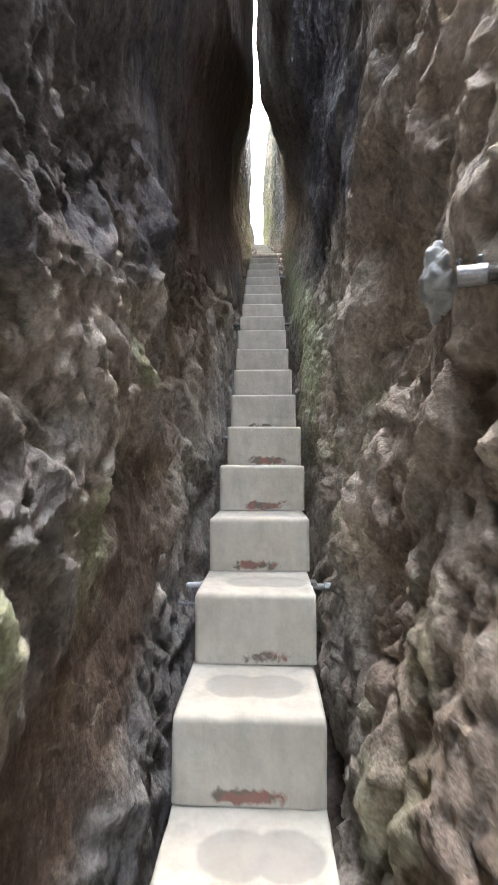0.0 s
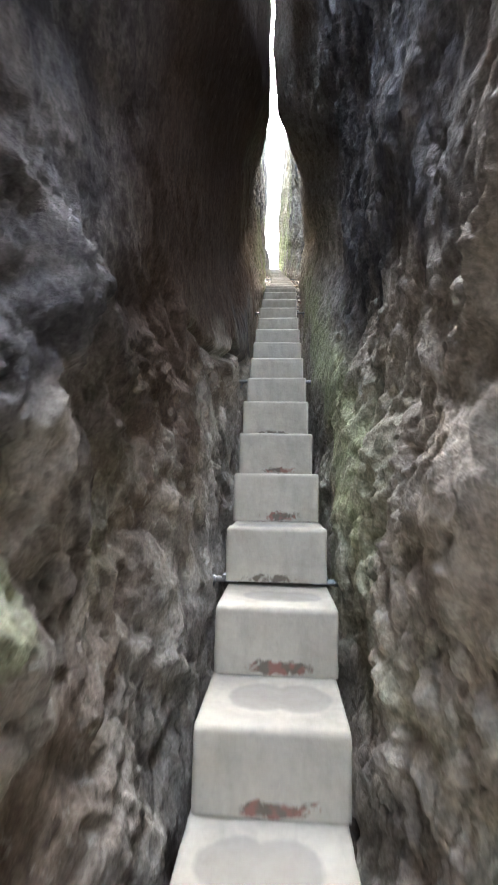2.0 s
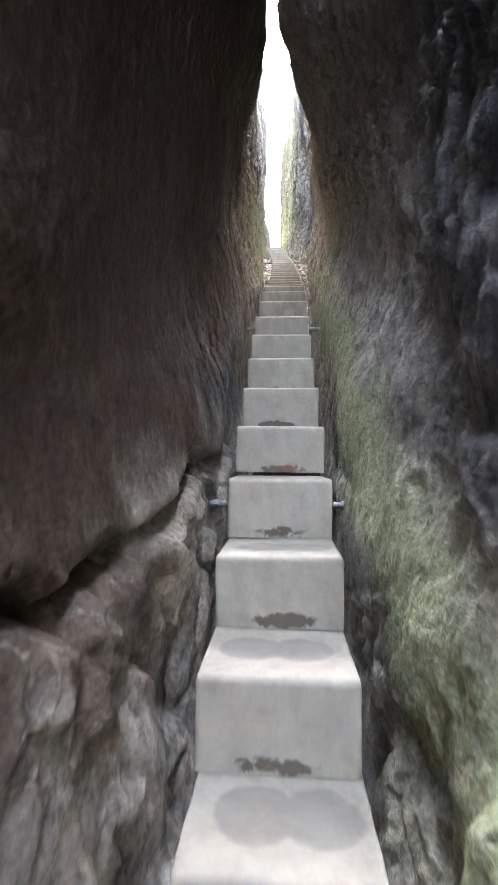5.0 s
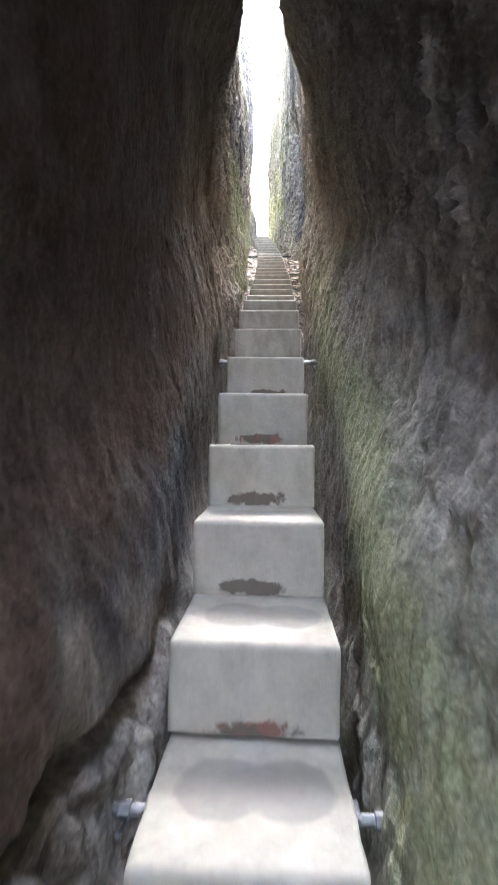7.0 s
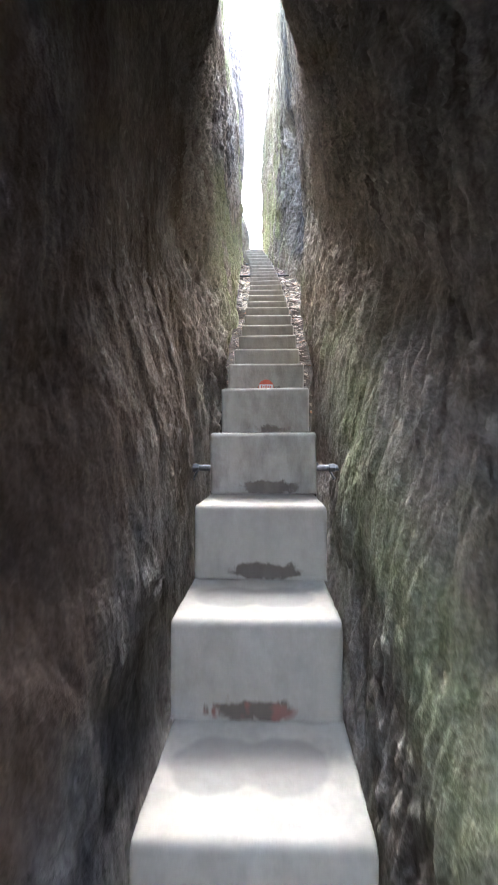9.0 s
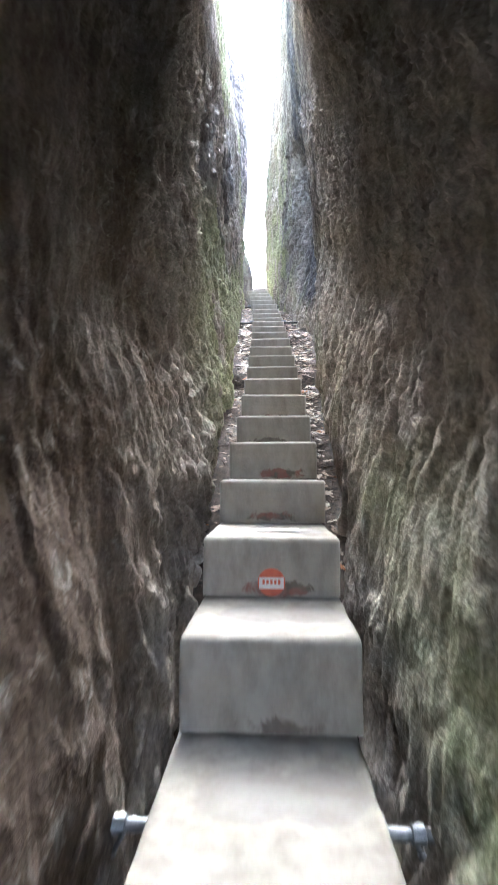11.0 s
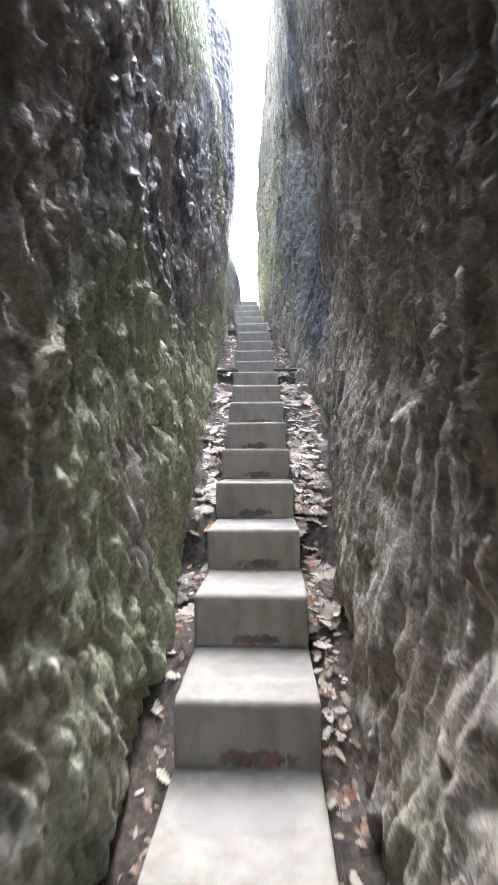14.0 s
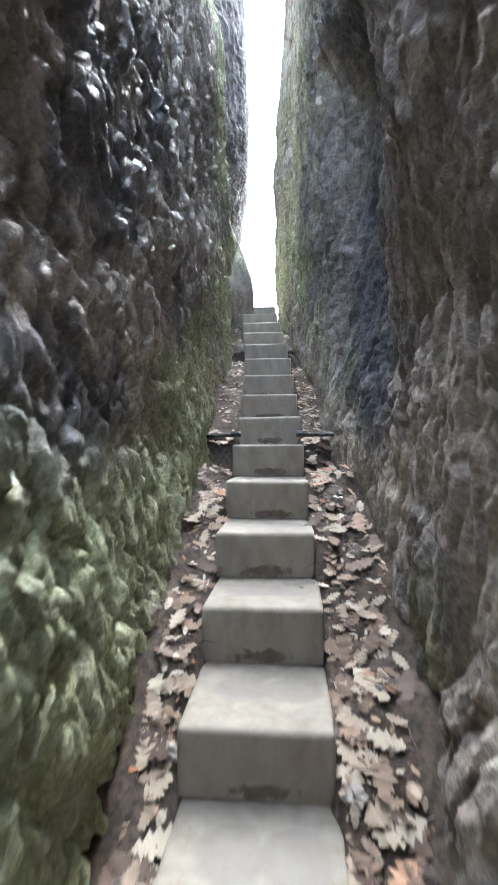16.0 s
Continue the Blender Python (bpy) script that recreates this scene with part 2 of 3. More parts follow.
BARK = plain_material("twig_bark", (0.07, 0.05, 0.035), (0.17, 0.13, 0.10), 0.9, scale=60)

# ---- the stair's line ----
FIRST, KINK, LAST = -3, 18, 40            # lowest step, top of the steep flight, top of all
STEP_Y = (1.209, 1.523, 1.844, 2.164, 2.484, 2.805, 3.123, 3.450, 3.724, 4.041, 4.359, 4.682, 5.013, 5.340, 5.664, 5.985, 6.320, 6.684, 7.010, 7.401,
          7.756, 8.118, 8.463, 8.819, 9.181, 9.540, 9.886, 10.235, 10.577, 10.926, 11.275, 11.644, 11.989, 12.336, 12.665, 12.984, 13.313, 13.643, 13.975, 14.314)
STEP_Z = (0.651, 0.864, 1.063, 1.264, 1.464, 1.677, 1.889, 2.105, 2.320, 2.530, 2.744, 2.956, 3.170, 3.387, 3.605, 3.816, 4.034, 4.238, 4.400, 4.555,
          4.717, 4.877, 5.044, 5.212, 5.375, 5.548, 5.715, 5.887, 6.056, 6.226, 6.393, 6.561, 6.734, 6.916, 7.100, 7.285, 7.465, 7.643, 7.823, 7.997)
HALF = 0.186
Y18, Z18 = STEP_Y[17], STEP_Z[17]
RISE_1, RUN_1, RISE_2, RUN_2 = 0.2095, 0.3235, 0.1695, 0.3435


def stair_middle(y):
    return float(np.interp(y, (1.21, 2.48, 3.72, 5.66, 6.68, 8.46, 9.18, 10.23, 10.93, 11.64, 12.34, 12.66, 12.98, 13.31, 13.64, 14.31),
                           (0.000, 0.025, -0.001, -0.013, -0.000, 0.013, 0.005, -0.012, -0.032, -0.053, -0.085, -0.109, -0.140, -0.180, -0.219, -0.287)))


def step_place(n):
    """Middle of a step's front edge."""
    if n < 1:
        y, z = STEP_Y[0] + (n - 1) * 0.32, STEP_Z[0] + (n - 1) * RISE_1
    else:
        y, z = STEP_Y[n - 1], STEP_Z[n - 1]
    return stair_middle(y), y, z


Y_TOP, Z_TOP = step_place(LAST)[1:]


def stair_line(y):
    low = Z18 + (y - Y18) * RISE_1 / RUN_1
    high = Z18 + (y - Y18) * RISE_2 / RUN_2
    k = 0.25
    m = -k * np.logaddexp(-low / k, -high / k)
    top = Z_TOP + 0.02 * (y - Y_TOP)
    m = -0.2 * np.logaddexp(-m / 0.2, -top / 0.2)
    floor = np.full_like(m, -0.9)
    return 0.25 * np.logaddexp(m / 0.25, floor / 0.25)


# ---- rock walls ----
# unseen parts are shaped for light: tops flared, rows behind the start pinched
H_KNOTS = (-1.2, 0.0, 0.8, 1.6, 2.4, 3.2, 4.5, 6.0, 8.0)
Y_LEFT = (-4, -1.2, 0.4, 1.6, 3, 5, 6.2, 7.4, 8.3, 13.0, 13.35, 14.8, 16.6, 17.5)
LEFT = (
    (-0.40, -0.44, -0.46, -0.42, -0.30, -0.15, -0.12, -0.12, -0.15),
    (-0.32, -0.38, -0.42, -0.42, -0.36, -0.22, -0.16, -0.20, -0.30),
    (-0.26, -0.46, -0.37, -0.46, -0.48, -0.58, -0.82, -1.25, -1.90),
    (-0.24, -0.40, -0.38, -0.43, -0.28, -0.18, -0.17, -0.45, -1.20),
    (-0.24, -0.30, -0.41, -0.36, -0.20, -0.13, -0.11, -1.10, -2.60),
    (-0.23, -0.29, -0.40, -0.36, -0.18, -0.15, -0.14, -1.10, -2.60),
    (-0.24, -0.33, -0.43, -0.40, -0.14, -0.16, -0.17, -1.10, -2.60),
    (-0.24, -0.33, -0.48, -0.46, -0.25, -0.27, -0.29, -1.10, -2.60),
    (-0.23, -0.27, -0.39, -0.44, -0.42, -0.44, -0.50, -1.10, -2.60),
    (-0.44, -0.44, -0.44, -0.45, -0.50, -0.62, -0.84, -1.10, -2.60),
    (-0.60, -0.62, -0.78, -0.90, -0.90, -0.85, -0.85, -1.00, -2.20),
    (-0.80, -0.90, -1.05, -0.58, -0.47, -0.46, -0.50, -0.90, -2.20),
    (-1.00, -1.10, -1.10, -0.70, -0.60, -0.58, -0.62, -0.95, -2.20),
    (-1.60, -1.80, -2.00, -2.20, -2.40, -2.40, -2.60, -2.80, -3.00),
)
Y_RIGHT = (-4, -1.2, 0.3, 3, 5, 6.2, 7.4, 9, 10.5, 11.1, 12, 13.6, 15.2, 17.5)
RIGHT = (
    (0.40, 0.44, 0.46, 0.42, 0.30, 0.15, 0.12, 0.12, 0.15),
    (0.32, 0.38, 0.42, 0.42, 0.36, 0.24, 0.18, 0.22, 0.32),
    (0.24, 0.30, 0.41, 0.39, 0.43, 0.50, 0.72, 1.20, 1.90),
    (0.24, 0.31, 0.42, 0.41, 0.37, 0.30, 0.26, 0.70, 1.60),
    (0.23, 0.29, 0.45, 0.42, 0.24, 0.08, 0.02, 1.10, 2.60),
    (0.24, 0.32, 0.45, 0.31, -0.02, -0.08, -0.07, 1.10, 2.60),
    (0.24, 0.31, 0.45, 0.35, 0.06, -0.02, -0.02, 1.10, 2.60),
    (0.27, 0.32, 0.42, 0.38, 0.28, 0.15, 0.08, 1.10, 2.60),
    (0.38, 0.42, 0.44, 0.37, 0.31, 0.22, 0.15, 0.80, 2.60),
    (0.34, 0.37, 0.40, 0.39, 0.33, 0.24, 0.16, 0.70, 2.60),
    (0.26, 0.27, 0.28, 0.29, 0.26, 0.21, 0.16, 0.60, 2.60),
    (0.08, 0.08, 0.08, 0.10, 0.12, 0.14, 0.15, 0.50, 2.20),
    (-0.05, -0.08, -0.12, -0.15, -0.12, -0.04, 0.06, 0.90, 2.20),
    (0.90, 1.00, 1.10, 1.30, 1.40, 1.60, 1.80, 2.00, 2.40),
)


def bedding(y):
    """Height of the seam above which the rock is smooth and its shade is coloured in."""
    return 2.15 + 0.13 * y + 0.12 * soft_noise(y * 1.4, y * 0, 71) + 0.05 * soft_noise(y * 5, y * 0, 72)


def pillows(u, v, seed, round_off=0.6):
    """Rounded columns that meet in sharp creases, 0..1."""
    near, second, own = cells(u, v, seed)
    return np.clip((second - near) * 1.5, 0, 1) ** round_off * (0.7 + 0.3 * own)


def crests(u, v, seed):
    """Thin sharp crests round hollow cells, 0..1."""
    near, second, own = cells(u, v, seed)
    return (1 - np.clip((second - near) * 1.35, 0, 1)) ** 2 * (0.45 + 0.55 * own)


def grooves(u, v, seed):
    """Thin deep cuts between flat faces that stand at slightly different depths, -1..0.3."""
    near, second, own = cells(u, v, seed)
    return 0.6 * (own - 0.5) - (1 - np.clip((second - near) * 3.0, 0, 1)) ** 1.5


def chipped(u, v, seed, octaves, levels):
    """Rough ground broken into small flat facets with steep edges."""
    n = layers(u, v, seed, octaves, 0.58) * levels
    f = n - np.floor(n)
    return (np.floor(n) + step01(0.55, 1.0, f)) / levels


def wall_relief(y, z, h, side, seed):
    """Distance by which the rock stands out from its rough plane."""
    wy = y + 0.045 * layers(y * 3, z * 3, seed + 40, 4) + 0.005 * layers(y * 19, z * 15, seed + 43, 3, 0.6)
    wz = z + 0.060 * layers(y * 3, z * 3, seed + 50, 4) + 0.006 * layers(y * 17, z * 19, seed + 53, 3, 0.6)
    lumps = 0.030 * layers(wy * 1.9, wz * 1.6, seed, 3)
    lean = wy + 0.10 * wz
    # water-worn columns that hang side by side, with sharp creases between
    thick = step01(-0.6, 0.6, layers(y * 0.9, z * 0.9, seed + 16, 2))
    columns = pillows(lean * 10.0, wz * 1.15, seed + 10)
    strands = pillows(lean * 17.0, wz * 2.8, seed + 15)
    # rain runnels: hollow channels between thin wandering crests
    runnels = 0.052 * (crests(lean * 15.0, wz * 2.6, seed + 24) - 0.3) + 0.020 * (crests(lean * 29.0, wz * 6.5, seed + 26) - 0.3)
    flutes = 0.050 * (columns - 0.55) * (0.35 + 0.65 * thick) + 0.026 * (strands - 0.5) * (1.15 - 0.5 * thick) + 0.020 * (ridged(lean * 4.5, wz * 1.3, seed + 12, 3, 0.6) - 0.45)
    # broken rock: tilted plates, gritty faces and scattered holes
    along, across = wy * 0.8 + wz * 0.6, wz * 0.8 - wy * 0.6
    n4, s4, o4 = cells(along * 9.0, across * 6.5, seed + 35)
    n5, s5, o5 = cells(along * 21.0, across * 15.0, seed + 37)
    grit = layers(along * 7.0, across * 5.0, seed + 20, 5, 0.66)
    holed = 0.25 + 0.75 * step01(-0.3, 0.4, layers(y * 1.6, z * 1.6, seed + 60, 3))
    broken = 0.046 * chipped(along * 2.6, across * 1.7, seed + 30, 4, 4.0) + 0.022 * chipped(along * 8.5, across * 5.0, seed + 31, 3, 2.5) + 0.013 * grit
    broken = broken + 0.022 * (ridged(along * 5.0, across * 3.2, seed + 22, 4, 0.6) - 0.45)
    broken = broken - holed * (0.050 * step01(0.34, 0.10, n4) * (o4 > 0.72) + 0.026 * step01(0.40, 0.12, n5) * (o5 > 0.62))
    # layered slabs low on the west side
    slab = layers(wy * 5.0 + wz * 1.2, wz * 1.6, seed + 75, 5, 0.5)
    slabs = 0.035 * np.abs(slab) + 0.022 * np.sign(slab) * step01(0.0, 0.10, np.abs(slab)) + 0.03 * (ridged(lean * 5, wz * 2, seed + 77, 4) - 0.45) + 0.010 * grit
    chips = 0.008 * layers(wy * 19, wz * 15, seed + 70, 3, 0.7)
    upper = step01(-0.10, 0.12, z - bedding(y))
    if side > 0:
        rough = step01(4.6, 3.0, y + 0.5 * (h - 0.6))
        quiet = 1 - 0.45 * upper * step01(4.0, 2.6, y)
        # open joints between the blocks at the cleft's mouth
        joint = np.abs(soft_noise(wy * 1.5 + 3.1, wz * 2.6 - 0.5 * wy, seed + 65))
        cracks = 0.055 * step01(0.075, 0.0, joint) * step01(2.0, 1.2, y) * step01(1.3, 0.9, h)
        rain = step01(0.55, 1.15, h + 0.25 * soft_noise(y * 1.3, z * 1.3, seed + 66)) * step01(1.6, 3.0, y) * step01(10.6, 8.6, y)
        furrows = step01(8.2, 9.4, y) * (1 - rain)
        fluted = (1 - 0.75 * rain) * (1 - 0.6 * furrows) * flutes + rain * runnels + furrows * (0.034 * grooves(lean * 9.0, wz * 1.5, seed + 28) + 0.014 * grooves(lean * 23.0, wz * 5.0, seed + 29))
        film = 0.65 * step01(2.4, 3.4, y) * step01(8.2, 6.6, y) * np.exp(-((h - 0.05) / 0.26) ** 2)
        quiet = quiet * (1 - film) * (1 - 0.85 * np.exp(-((y - 0.93) / 0.20) ** 4 - ((z - 1.60) / 0.14) ** 4))
        combed = step01(3.2, 2.4, y) * step01(0.60, 0.20, h) * step01(0.9, 1.3, y)
        cracks = cracks - combed * (0.026 * grooves(lean * 15.0, wz * 4.0, seed + 33) + 0.010 * grooves(lean * 33.0, wz * 11.0, seed + 34))
        return lumps + (rough * (1 - 0.7 * rain) * broken + (1 - 0.85 * rough * (1 - rain)) * fluted) * quiet + chips * quiet - cracks
    low = step01(0.9, 0.2, h - 0.12 * (y - 3)) * step01(2.4, 3.2, y) * step01(7.6, 6.6, y)
    rough = step01(4.4, 2.6, y)
    calm = upper * step01(7.6, 6.4, y + 0.3 * h)
    hollow = step01(0.30, 0.16, h - 0.05 * (y - 1)) * step01(-0.30, -0.16, h) * step01(2.3, 1.7, y)
    late = step01(6.2, 7.2, y)
    rain = step01(0.45, 1.0, h + 0.25 * soft_noise(y * 1.3, z * 1.3, seed + 66)) * step01(9.6, 8.6, y)
    ribs = 0.036 * grooves(lean * 15.0 + 0.3 * wz, wz * 4.2, seed + 18) + 0.016 * grooves(lean * 29.0, wz * 9.0, seed + 19)
    ribs = ribs * (1 - rain) + rain * runnels + (0.034 - 0.018 * step01(8.0, 9.0, y)) * (ridged(lean * 3.0, wz * 1.1, seed + 13, 4, 0.62) - 0.45) + 0.007 * grit
    out = (1 - low) * (rough * broken + (1 - rough) * ((1 - late) * flutes + late * ribs)) + low * slabs
    return lumps * (1 - 0.5 * calm) + out * (1 - 0.80 * calm) * (1 - 0.8 * hollow) + chips * (1 - 0.55 * calm) * (1 - 0.6 * hollow)


def rock_wall(name, side, label):
    ys = np.concatenate([np.linspace(-4, -0.4, 60, endpoint=False), np.linspace(-0.4, 0.3, 45, endpoint=False), np.linspace(0.3, 4.0, 400, endpoint=False), np.linspace(4.0, 11.5, 860, endpoint=False), np.linspace(11.5, 13.5, 150, endpoint=False), np.linspace(13.5, 17.5, 130)])
    hs = np.concatenate([np.linspace(-1.2, -0.5, 30, endpoint=False), np.linspace(-0.5, 2.4, 310, endpoint=False),
                         np.linspace(2.4, 4.4, 110, endpoint=False), np.linspace(4.4, 8.0, 40)])
    ny, nz = len(ys), len(hs)
    y, h = np.meshgrid(ys, hs, indexing="ij")
    z = stair_line(y) + h
    rows, knots, seed = (LEFT, Y_LEFT, 100) if side < 0 else (RIGHT, Y_RIGHT, 300)
    wob = 0.10 * layers(y * 1.7, z * 1.7, seed + 80, 2)
    x = smooth_table(rows, knots, H_KNOTS, np.clip(y + wob * step01(13.6, 12.6, y), -4, 17.5), np.clip(h + wob, -1.2, 8))
    quiet = 0.6 + 0.4 * step01(2.9, 1.5, h) if side < 0 else 0.8 + 0.2 * step01(3.2, 1.8, h)
    x = x - side * wall_relief(y, z, h, side, seed) * quiet
    if side < 0:
        # a long dark cleft that slants up the wall
        line = bedding(y) - 0.02 + 0.03 * layers(y * 6, y * 0, 7, 3)
        x = x - 0.17 * np.exp(-((z - line) / (0.034 + 0.012 * soft_noise(y * 4, y * 0, 74))) ** 2) * step01(3.0, 3.5, y) * step01(5.2, 4.6, y) * (0.7 + 0.3 * soft_noise(y * 7, y * 0, 73))
    else:
        # an upright dark niche in the wall
        edge = 0.06 * soft_noise(y * 3, z * 3, 76)
        x = x + 0.24 * step01(10.45, 10.95, y + edge) * step01(12.10, 11.60, y + edge) * step01(-0.10, 1.10, h + edge) * step01(2.3, 1.9, h + edge)
    middle = np.vectorize(stair_middle)(ys)[:, None]
    clear = HALF + 0.04 + 0.015 * soft_noise(y * 5, z * 5, seed + 90)
    near = (h > -0.9) & (h < 0.45) & (y < 14.8)
    x = np.where(near, np.maximum(x, middle + clear) if side > 0 else np.minimum(x, middle - clear), x)
    verts = np.stack([x, y, z], -1).reshape(-1, 3)
    i = np.arange(ny * nz).reshape(ny, nz)
    quad = np.stack([i[:-1, :-1], i[1:, :-1], i[1:, 1:], i[:-1, 1:]], -1).reshape(-1, 4)
    if side > 0:
        quad = quad[:, ::-1]
    # the rock mass behind: a rough top and two ends that run back from the cleft's rim
    rim = []
    for ring in (i[:, -1], i[0, ::-1], i[-1, :]):
        last = ring
        for k, reach in enumerate((0.15, 0.4, 0.8, 1.4, 2.2, 3.2, 4.5, 6.0, 7.5, 9.0)):
            more = verts[ring].copy()
            more[:, 0] += side * (reach + 0.1 * soft_noise(more[:, 1] * 2, more[:, 2] * 2 + reach * 3, seed + 92))
            swell = 0.35 * layers(more[:, 1] * 0.8, more[:, 2] * 0.8 + reach * 1.3, seed + 91, 4) * min(1, reach)
            if ring is i[:, -1] or len(ring) == ny:
                more[:, 2] += swell + 0.25 * min(1.5, reach)
            else:
                more[:, 1] += swell
            now = np.arange(len(ring)) + len(verts)
            verts = np.concatenate([verts, more])
            f = np.stack([last[:-1], last[1:], now[1:], now[:-1]], -1)
            rim.append(f if side < 0 else f[:, ::-1])
            last = now
    quad = np.concatenate([quad] + rim)
    me = bpy.data.meshes.new(name)
    me.vertices.add(len(verts))
    me.vertices.foreach_set("co", verts.ravel())
    me.loops.add(quad.size)
    me.loops.foreach_set("vertex_index", quad.ravel().astype(np.int32))
    me.polygons.add(len(quad))
    me.polygons.foreach_set("loop_start", np.arange(len(quad), dtype=np.int32) * 4)
    me.update(calc_edges=True)
    me.shade_smooth()
    # growths and stains of the rock, with some shade and warm light put into the colours
    patch = layers(y * 0.9, z * 0.9, seed + 95, 4)
    spots = layers(y * 3.1, z * 2.2, seed + 96, 4)
    upper = step01(-0.15, 0.25, z - bedding(y) + 0.15 * spots)
    loam_shade, ochre_light = 0 * y, 0 * y
    if side > 0:
        band = step01(2.2, 3.4, y) * step01(8.2, 6.2, y) * np.exp(-((h - 0.05 + 0.10 * patch) / 0.22) ** 2)
        algae = (1.4 - 0.6 * step01(5.0, 6.5, y)) * band + 0.9 * step01(12.3, 12.9, y + 0.3 * spots) * step01(3.6, 0.6, h) * step01(-0.4, 0.3, spots) + 0.35 * step01(0.1, 0.7, spots) * step01(0.9, 0.3, h)
        wet = 0.8 * step01(0.9, 1.5, h + 0.3 * spots) * step01(2.5, 3.6, y) * step01(8.4, 6.6, y)
        # shade in the niche and under the rock above, painted as dark colour
        niche_shade = step01(10.4, 10.9, y + 0.1 * spots) * step01(12.1, 11.5, y + 0.1 * spots) * step01(-0.05, 0.25, h + 0.1 * spots) * step01(4.6, 3.8, h)
        crust_shade = (0.45 + 0.5 * step01(1.5, 2.4, y)) * upper * step01(4.6, 3.6, y) + np.maximum(1.0 * niche_shade, step01(0.45, 1.5, h + 0.35 * patch) * (0.85 - 0.58 * step01(3.6, 5.0, y)) * step01(13.2, 12.6, y) * step01(3.5, 5.0, y))
        crust_shade = np.maximum(crust_shade, 0.62 * step01(8.6, 10.2, y + 0.5 * spots) * step01(13.4, 12.6, y) * step01(-0.5, 0.3, patch + 0.6 * h))
        # the mouth's warm light is put into the sandy colour below y = 4.5
        ochre_light = step01(4.5, 2.0, y) + 0.85 * step01(5.0, 7.0, y) * step01(12.0, 10.5, y)
        # the rail's shadow on the rock, painted as a slanting brown band
        rail_shadow = y - 0.80 - 0.34 * (z - 1.23) - 0.015 * soft_noise(z * 9, z * 0, 61)
        # low rock at the mouth is browned too, for the shade of its undercut
        loam_shade = 0.9 * np.exp(-(rail_shadow / 0.024) ** 4) * step01(1.60, 1.54, z) * step01(1.10, 1.25, z) + 0.8 * step01(1.7, 1.0, y + 0.3 * spots) * step01(0.90, 0.40, h + 0.2 * spots)
    else:
        moss = step01(9.2, 9.9, y) * step01(13.3, 13.1, y) * step01(1.95, 2.35, h - 0.14 * (y - 9.4) + 0.25 * spots)
        algae = 1.3 * step01(7.6, 8.8, y) * step01(1.25, 0.5, h + 0.45 * patch) * step01(-1.1, -0.3, spots) + moss + 0.8 * step01(12.0, 12.8, y) * step01(13.4, 13.2, y) * step01(0.0, 0.5, spots + 0.3) \
            + 0.85 * step01(2.6, 1.6, y) * (1 - upper) * step01(-0.1, 0.3, spots) * step01(0.1, 0.4, h) * step01(0.95, 0.6, h)
        wet = step01(8.0, 9.0, y) * step01(11.6, 10.6, y) * step01(0.50, 0.80, h + 0.25 * spots) * step01(2.2, 1.7, h)
        # above the seam the overhang's shade is painted as dark rock
        crust_shade = np.maximum(1.0 * upper * step01(6.4, 5.2, y + 0.3 * spots), (0.60 - 0.35 * step01(6.5, 8.0, y)) * step01(0.8, 1.8, h + 0.3 * patch) * (1 - moss))
        crust_shade = np.maximum(crust_shade, 0.85 * wet * step01(-0.35, 0.25, spots))
        # the far slab's shaded side, darkened in the colour
        crust_shade = np.maximum(crust_shade, 0.9 * step01(13.3, 13.5, y))
        # shade of the west wall near the mouth, put into the colour
        crust_shade = np.maximum(crust_shade, 0.9 * step01(0.80, 1.20, h + 0.3 * spots) * step01(3.4, 2.6, y))
        crust_shade = np.maximum(crust_shade, 0.55 * step01(3.6, 2.4, y) * step01(-0.6, 0.1, patch - 0.4 * spots))
        crust_shade = np.maximum(crust_shade, 0.85 * step01(1.7, 2.3, y) * step01(4.8, 3.8, y) * step01(0.35, 0.9, h + 0.2 * spots))
        ochre_light = 0.35 * step01(6.0, 6.8, y) * step01(9.2, 8.0, y) * step01(1.3, 0.6, h + 0.3 * patch)
        loam_shade = step01(0.32, 0.14, h - 0.05 * (y - 1)) * step01(-0.32, -0.18, h) * step01(2.4, 1.7, y) + 0.95 * step01(1.8, 2.6, y) * step01(8.2, 6.8, y + 0.5 * spots + 0.4 * patch) * step01(-0.1, 0.35, h + 0.3 * spots) * step01(-1.8, -1.1, patch) * (1 - 0.65 * step01(0.9, 1.6, h + 0.3 * spots) * step01(5.2, 6.4, y))
    for key, value in (("algae", algae), ("crust_shade", crust_shade), ("wet", wet), ("loam_shade", loam_shade), ("ochre_light", ochre_light)):
        full = np.zeros(len(verts))
        full[:y.size] = np.clip(value, 0, 1).ravel()
        me.attributes.new(key, "FLOAT", "POINT").data.foreach_set("value", full)
    me.materials.append(ROCK)
    return tagged(new(name, me), label, "rock wall", kind="structure")


rock_wall("wall_west", -1, "rough dark sandstone cliff wall with moss and wet black streaks")
rock_wall("wall_east", 1, "rough brown sandstone cliff wall with fluted ribs and algae")


BARS_HIGH = ((9.47, 5.19), (11.52, 6.45), (13.20, 7.25))


